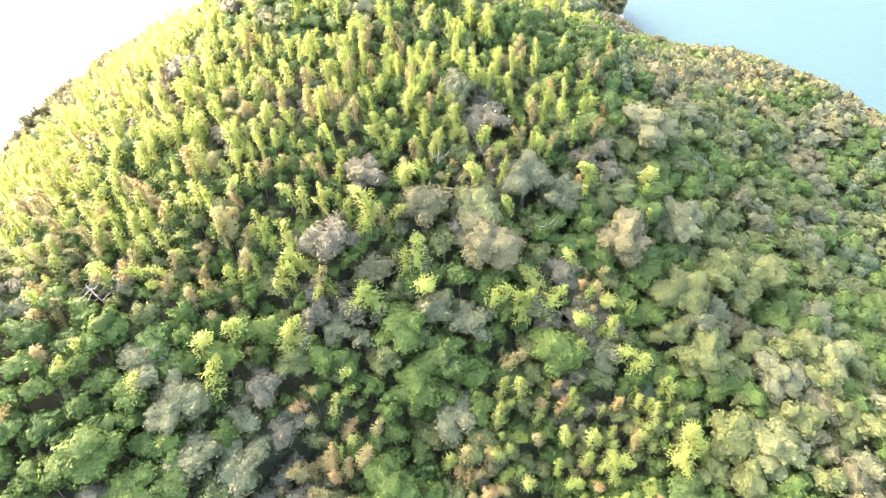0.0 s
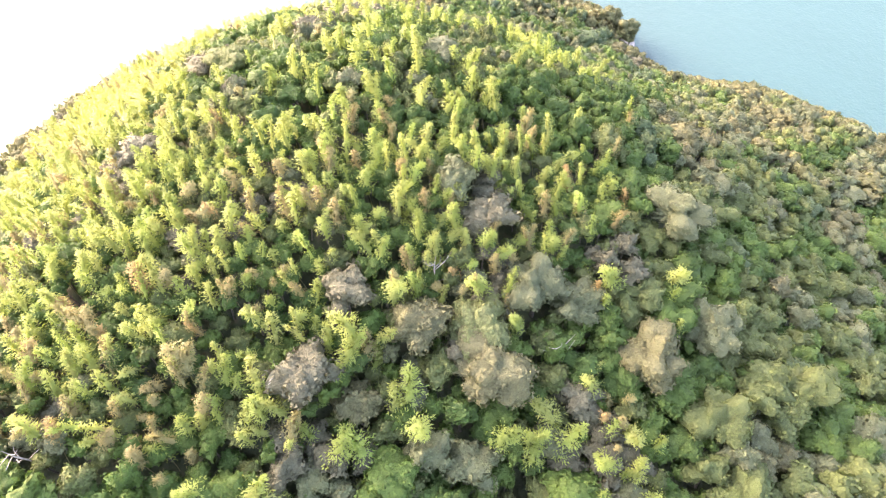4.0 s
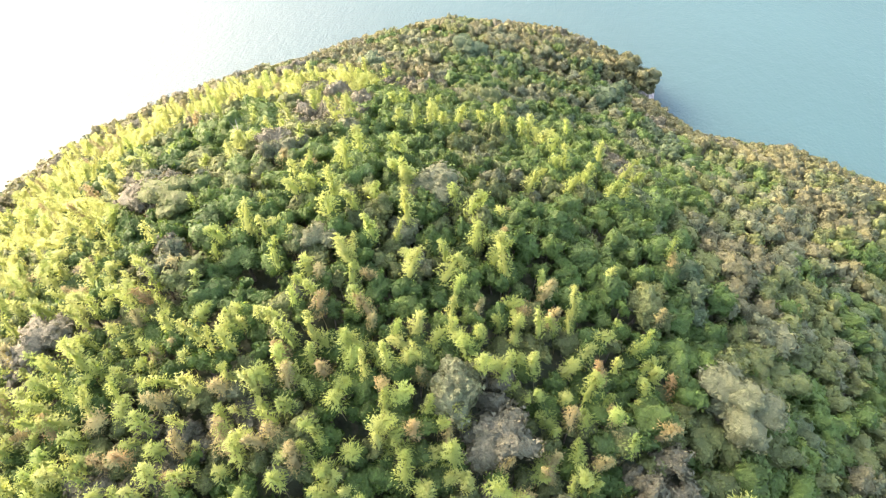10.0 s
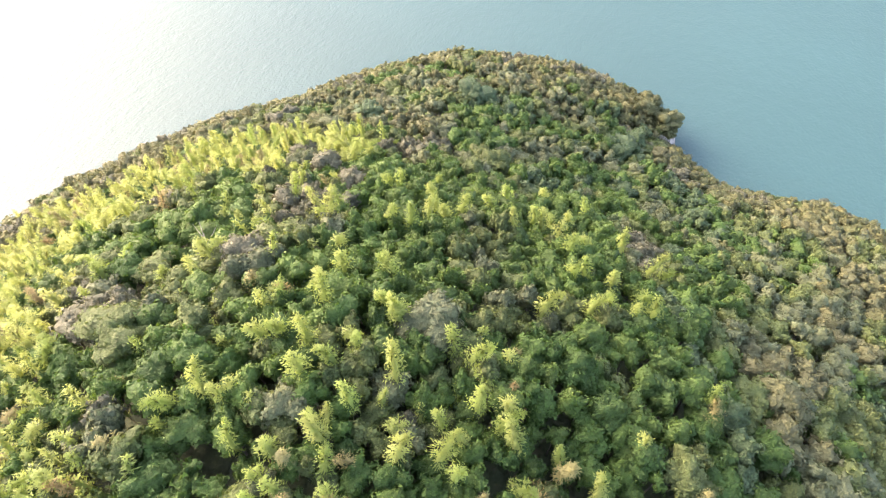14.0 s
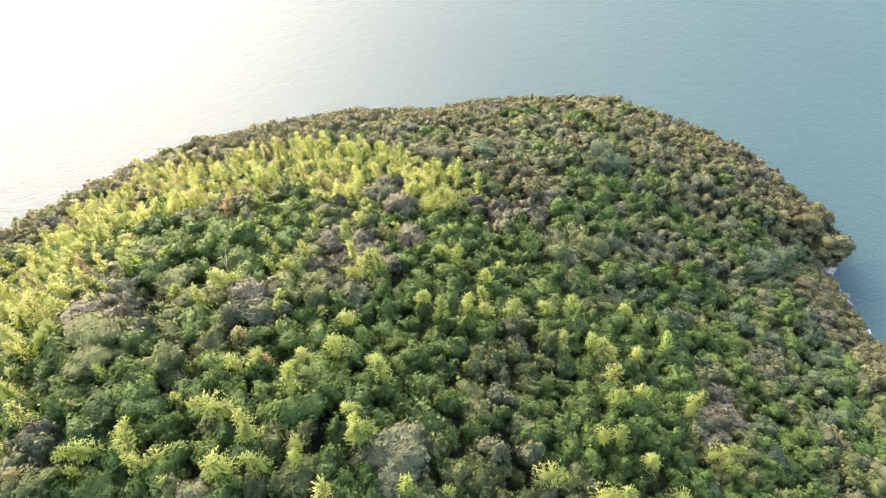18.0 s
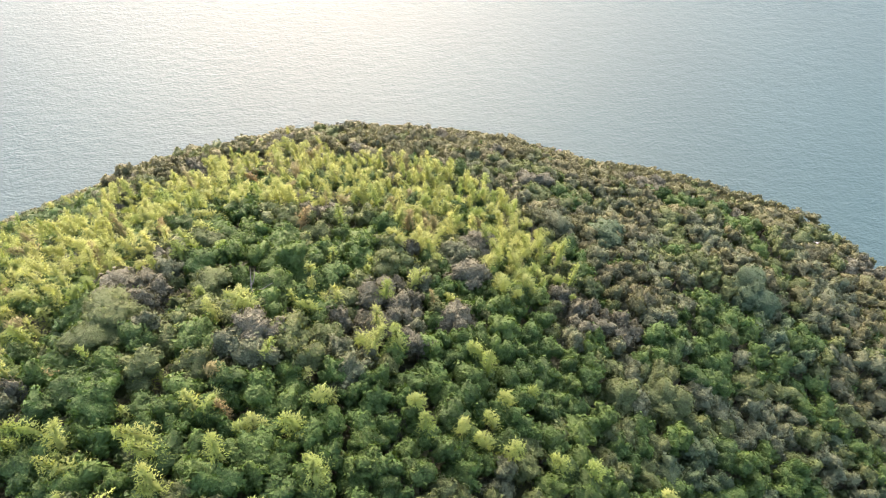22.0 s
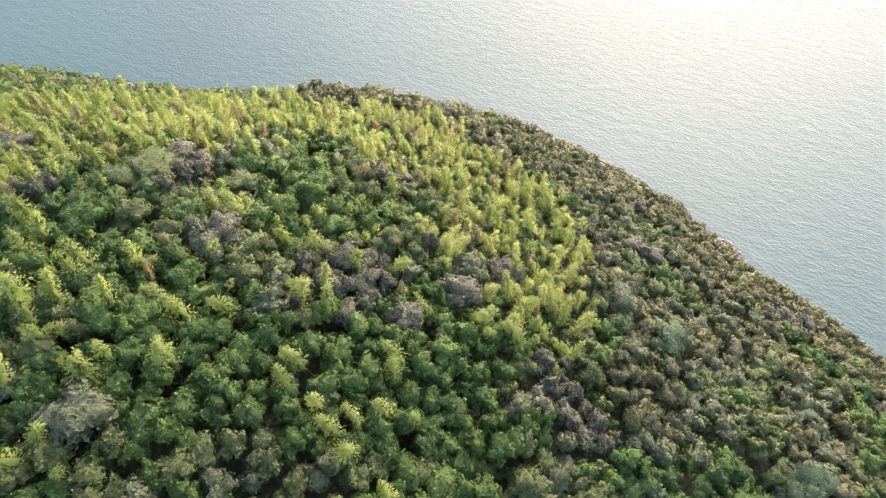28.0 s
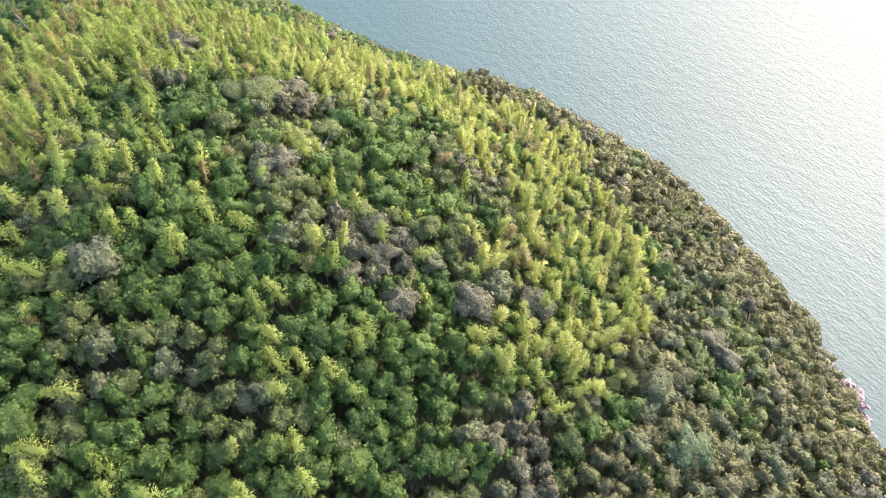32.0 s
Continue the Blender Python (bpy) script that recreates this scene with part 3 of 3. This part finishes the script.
def nearness(x, y):
    """How far a place lies from the line of flight, in plan, seen over the hill's near half."""
    return math.hypot(x - 4, max(0, 30 - y, y - 150) * 1.3)


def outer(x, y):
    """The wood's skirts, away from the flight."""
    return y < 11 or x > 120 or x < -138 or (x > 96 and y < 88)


def scatter():
    trees, canes = Spacing(4.0), Spacing(3.0)
    rows = []
    for kind, places in LANDMARKS.items():
        for x, y, r in places:
            trees.add(x, y, r * 0.8)
            rows.append((0.0, kind, "tree", x, y, r, r * rng.uniform(0.95, 1.15) + 5.0))
    for x, y in itertools.chain(*CANES):
        canes.add(x, y, 1.0)
        rows.append((0.0, "bamboo", "bamboo", x, y, rng.uniform(1.0, 1.35) if y < 75 else rng.uniform(0.75, 1.05), rng.uniform(10.0, 11.4)))
    trees.add(3.0, 193.5, 2.4)
    known = [place for places in LANDMARKS.values() for place in places]
    xs, ys = np.meshgrid(np.arange(-170, 170, 1.3), np.arange(-4, 262, 1.3))
    xs, ys = xs.ravel() + rng.uniform(-0.6, 0.6, xs.size), ys.ravel() + rng.uniform(-0.6, 0.6, xs.size)
    shore = inland(xs, ys)
    order = rng.permutation(xs.size)
    for i in order:
        x, y, d = float(xs[i]), float(ys[i]), float(shore[i])
        if d < 2.2 or x > 140 or x < -150:
            continue
        field = noise.noise(Vector((x * 0.045, y * 0.045, 3.0)))
        fine = noise.noise(Vector((x * 0.11, y * 0.11, 9.0)))
        share = bamboo_share(x, y)
        # broadleaf trees
        r = rng.uniform(1.6, 2.8) * (0.88 if y > 90 else 1.0) + max(0, field) + (0.4 if x > 30 and y < 120 else 0.0)
        if d < 14:
            r *= 0.75
        elif y > 160:
            r *= 0.95
        if share > 0.5:
            r *= 0.75
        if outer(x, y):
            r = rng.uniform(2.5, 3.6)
        close = -20 < x < 36 and 95 < y < 160
        if close:
            r *= 0.92
        if trees.clear(x, y, r, 0.57 if close else 0.63 if share < 0.5 else 0.7):
            trees.add(x, y, r)
            pick = min(0.999, max(0.0, 0.5 + 1.15 * noise.noise(Vector((x * 0.075, y * 0.075, 21.0))) + rng.normal() * 0.13))
            zone = "shore" if d < (20 + 2 * max(0, min(15, -52 - x)) if y > 118 else 20 if x < -20 else 13 if x < 20 else 7) else "brow" if y > 208 + 12 * field else "dell" if 2 < x < 66 and 148 < y < 196 else "end" if y > 172 + 12 * field else "deep" if -16 < x < 32 and 98 < y < 150 else "spur" if x > 44 + 8 * field and y > 112 else "slope" if x > 34 + 10 * field else "hill"
            for kind, share_of in MIXES[zone]:
                pick -= share_of
                if pick < 0:
                    break
            edge = 5.0 if x < -40 and y > 165 else 2.6 if x < -60 else 6.5 if y > 205 else 4.5
            grown = edge + ((5.5 if x < -85 and 80 < y < 118 else 8.0) - edge) * min(1, d / 25)
            grown = grown * rng.uniform(0.8, 1.02) - (1.9 if share > 0.5 else 0)
            rows.append((nearness(x, y), kind, "tree", x, y, r, max(grown, r * 1.2)))
        # bamboo
        if share > 0.03 and rng.uniform() < 0.7 * share ** 2 * (1.0 if share > 0.8 else max(0.15, 1 + 2.2 * fine)) and canes.clear(x, y, 1.0, 0.7) and d > (22 if x < -45 else 8) and x > -98 - max(0, 120 - y):
            if any((x - px) ** 2 + (y - py) ** 2 < (pr + 0.4) ** 2 for px, py, pr in known):
                continue
            canes.add(x, y, 1.0)
            dry = (0.14 if y < 95 else 0.05) + (0.4 if y < 80 else 0.2) * max(0, fine) + (0.22 if x < -25 and y < 62 else 0) + (0.35 if (x + 15) ** 2 + (y - 29) ** 2 < 150 else 0)
            # most bamboos of the far grove take the tints with sunlight put in
            kind = "straw" if rng.uniform() < dry else "sunlit" if x < -20 and y > 98 and (y > 142 or x < -46) and rng.uniform() < 0.75 else "bamboo"
            rows.append((nearness(x, y), kind, "bamboo", x, y, rng.uniform(0.5, 0.98), (3.2 + (5.5 if x < -42 and 85 < y < 150 else 6.0) * min(1, d / 25)) * rng.uniform(0.68, 1.14)))
    # low trees in the gaps
    for i in order:
        x, y, d = float(xs[i]), float(ys[i]), float(shore[i])
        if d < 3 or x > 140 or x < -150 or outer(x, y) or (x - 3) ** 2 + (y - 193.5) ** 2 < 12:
            continue
        r = rng.uniform(1.1, 1.65)
        if trees.clear(x, y, r, 0.64):
            trees.add(x, y, r)
            kind = "green" if rng.uniform() < 0.7 else "olive"
            rows.append((nearness(x, y), kind, "low", x, y, r, (2.6 + 3.4 * min(1, d / 25)) * rng.uniform(0.85, 1.1)))
    return rows


def plant_all():
    rows = sorted(scatter(), key=lambda row: row[0])
    count = {}
    for near, kind, style, x, y, r, tall in rows:
        count[kind] = count.get(kind, 0) + 1
        single = count[kind] <= 256
        if style == "bamboo":
            style = "bamboo" if single else "far_bamboo"
            m = stand(x, y, r, tall / 10.0, lean=5.0)
        else:
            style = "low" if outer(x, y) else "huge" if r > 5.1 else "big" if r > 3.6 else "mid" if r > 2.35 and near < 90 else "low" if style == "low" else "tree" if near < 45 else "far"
            m = stand(x, y, r, tall / TALL[style])
        shape = int(rng.integers(len(SHAPES[style])))
        if single:
            plant_thing(kind, style, shape, m)
        else:
            plant_stuff(kind, SHAPES[style], shape, m)
    close_crowd()


plant_all()


# ---- rocks on the shore and dead wood ----
def boulder(x, y, r, flat, material, label, seed):
    """A rough, cracked shore rock, half in the sea."""
    bm = bmesh.new()
    bmesh.ops.create_icosphere(bm, subdivisions=4, radius=1.0)
    for v in bm.verts:
        p = v.co.copy()
        d = noise.fractal(p * 1.1 + Vector((seed * 7.1, 0, 0)), 1.0, 2.0, 5) * 0.35
        c = noise.cell(p * 2.2 + Vector((0, seed * 3.7, 0))) * 0.16
        v.co = p * (1 + d + c)
        v.co.z *= flat
    me = bpy.data.meshes.new("boulder")
    bm.to_mesh(me), bm.free()
    me.materials.append(material)
    ob = tagged(new("boulder", me), label, "rock", "rocks on the shore")
    z = max(float(height(x, y)), -0.4)
    ob.matrix_basis = pose(x, y, z, 0, 0, seed * 47) @ Matrix.Diagonal((r, r * 0.75, r, 1))


for i, (x, y, r, flat) in enumerate([(-60, 223, 1.9, 0.7), (-56.5, 225, 2.4, 0.6), (-62.5, 220.5, 1.5, 0.6), (-53, 226.5, 1.6, 0.5), (-59, 225.5, 1.6, 0.45), (-65, 219.5, 1.4, 0.5), (-50, 227.5, 1.3, 0.5)]):
    boulder(x, y, r, flat, PINK_ROCK, "weathered pinkish shore rock at the foot of the wood", i)
for i, (x, y, r, flat) in enumerate([(70.5, 206, 1.8, 0.6), (72.5, 202, 2.2, 0.5), (75, 198.5, 1.7, 0.5), (77.5, 195, 1.5, 0.45), (73.5, 205, 1.2, 0.4), (81, 191.5, 1.3, 0.45)]):
    boulder(x, y, r, flat, GREY_ROCK, "dark grey shore rock wet from the sea", i + 10)


def dead_tree(x, y, tall, seed):
    """A bare tree: trunk and forked branches."""
    local = np.random.default_rng(seed)
    top = tagged(new("dead_tree"), "bare bleached dead tree among green crowns", "tree", "dead trees in the wood")
    top.matrix_basis = pose(x, y, float(height(x, y)) - 0.1, local.normal() * 6, local.normal() * 6, local.uniform(0, 360))
    trunk = tube([(0, 0, 0), (0.15, 0.1, tall * 0.4), (0.1, -0.1, tall * 0.75), (0.25, 0, tall)], [0.16, 0.13, 0.09, 0.03], 6)
    new("trunk", mesh_of("trunk", *trunk, DEAD_WOOD, smooth=True)).parent = top
    for i in range(7):
        z = tall * local.uniform(0.45, 0.92)
        a, long = local.uniform(0, 6.28), local.uniform(1.2, 2.6)
        out = np.array([math.cos(a), math.sin(a), local.uniform(0.2, 0.9)])
        p = np.array([0.12, 0, z])
        q, e = p + out * long * 0.5 + local.normal(size=3) * 0.15, p + out * long + np.array([0, 0, 0.3])
        new("branch", mesh_of("branch", *tube([p, q, e], [0.06, 0.045, 0.015], 5), DEAD_WOOD, smooth=True)).parent = top


for i, (x, y, tall) in enumerate([(17, 59, 8.5), (-1, 66, 9.0), (29, 62, 9.0), (-46, 44, 9.5), (30, 56, 8.0), (-20, 52, 8.8), (-31, 122, 9.0)]):
    dead_tree(x, y, tall, 100 + i)
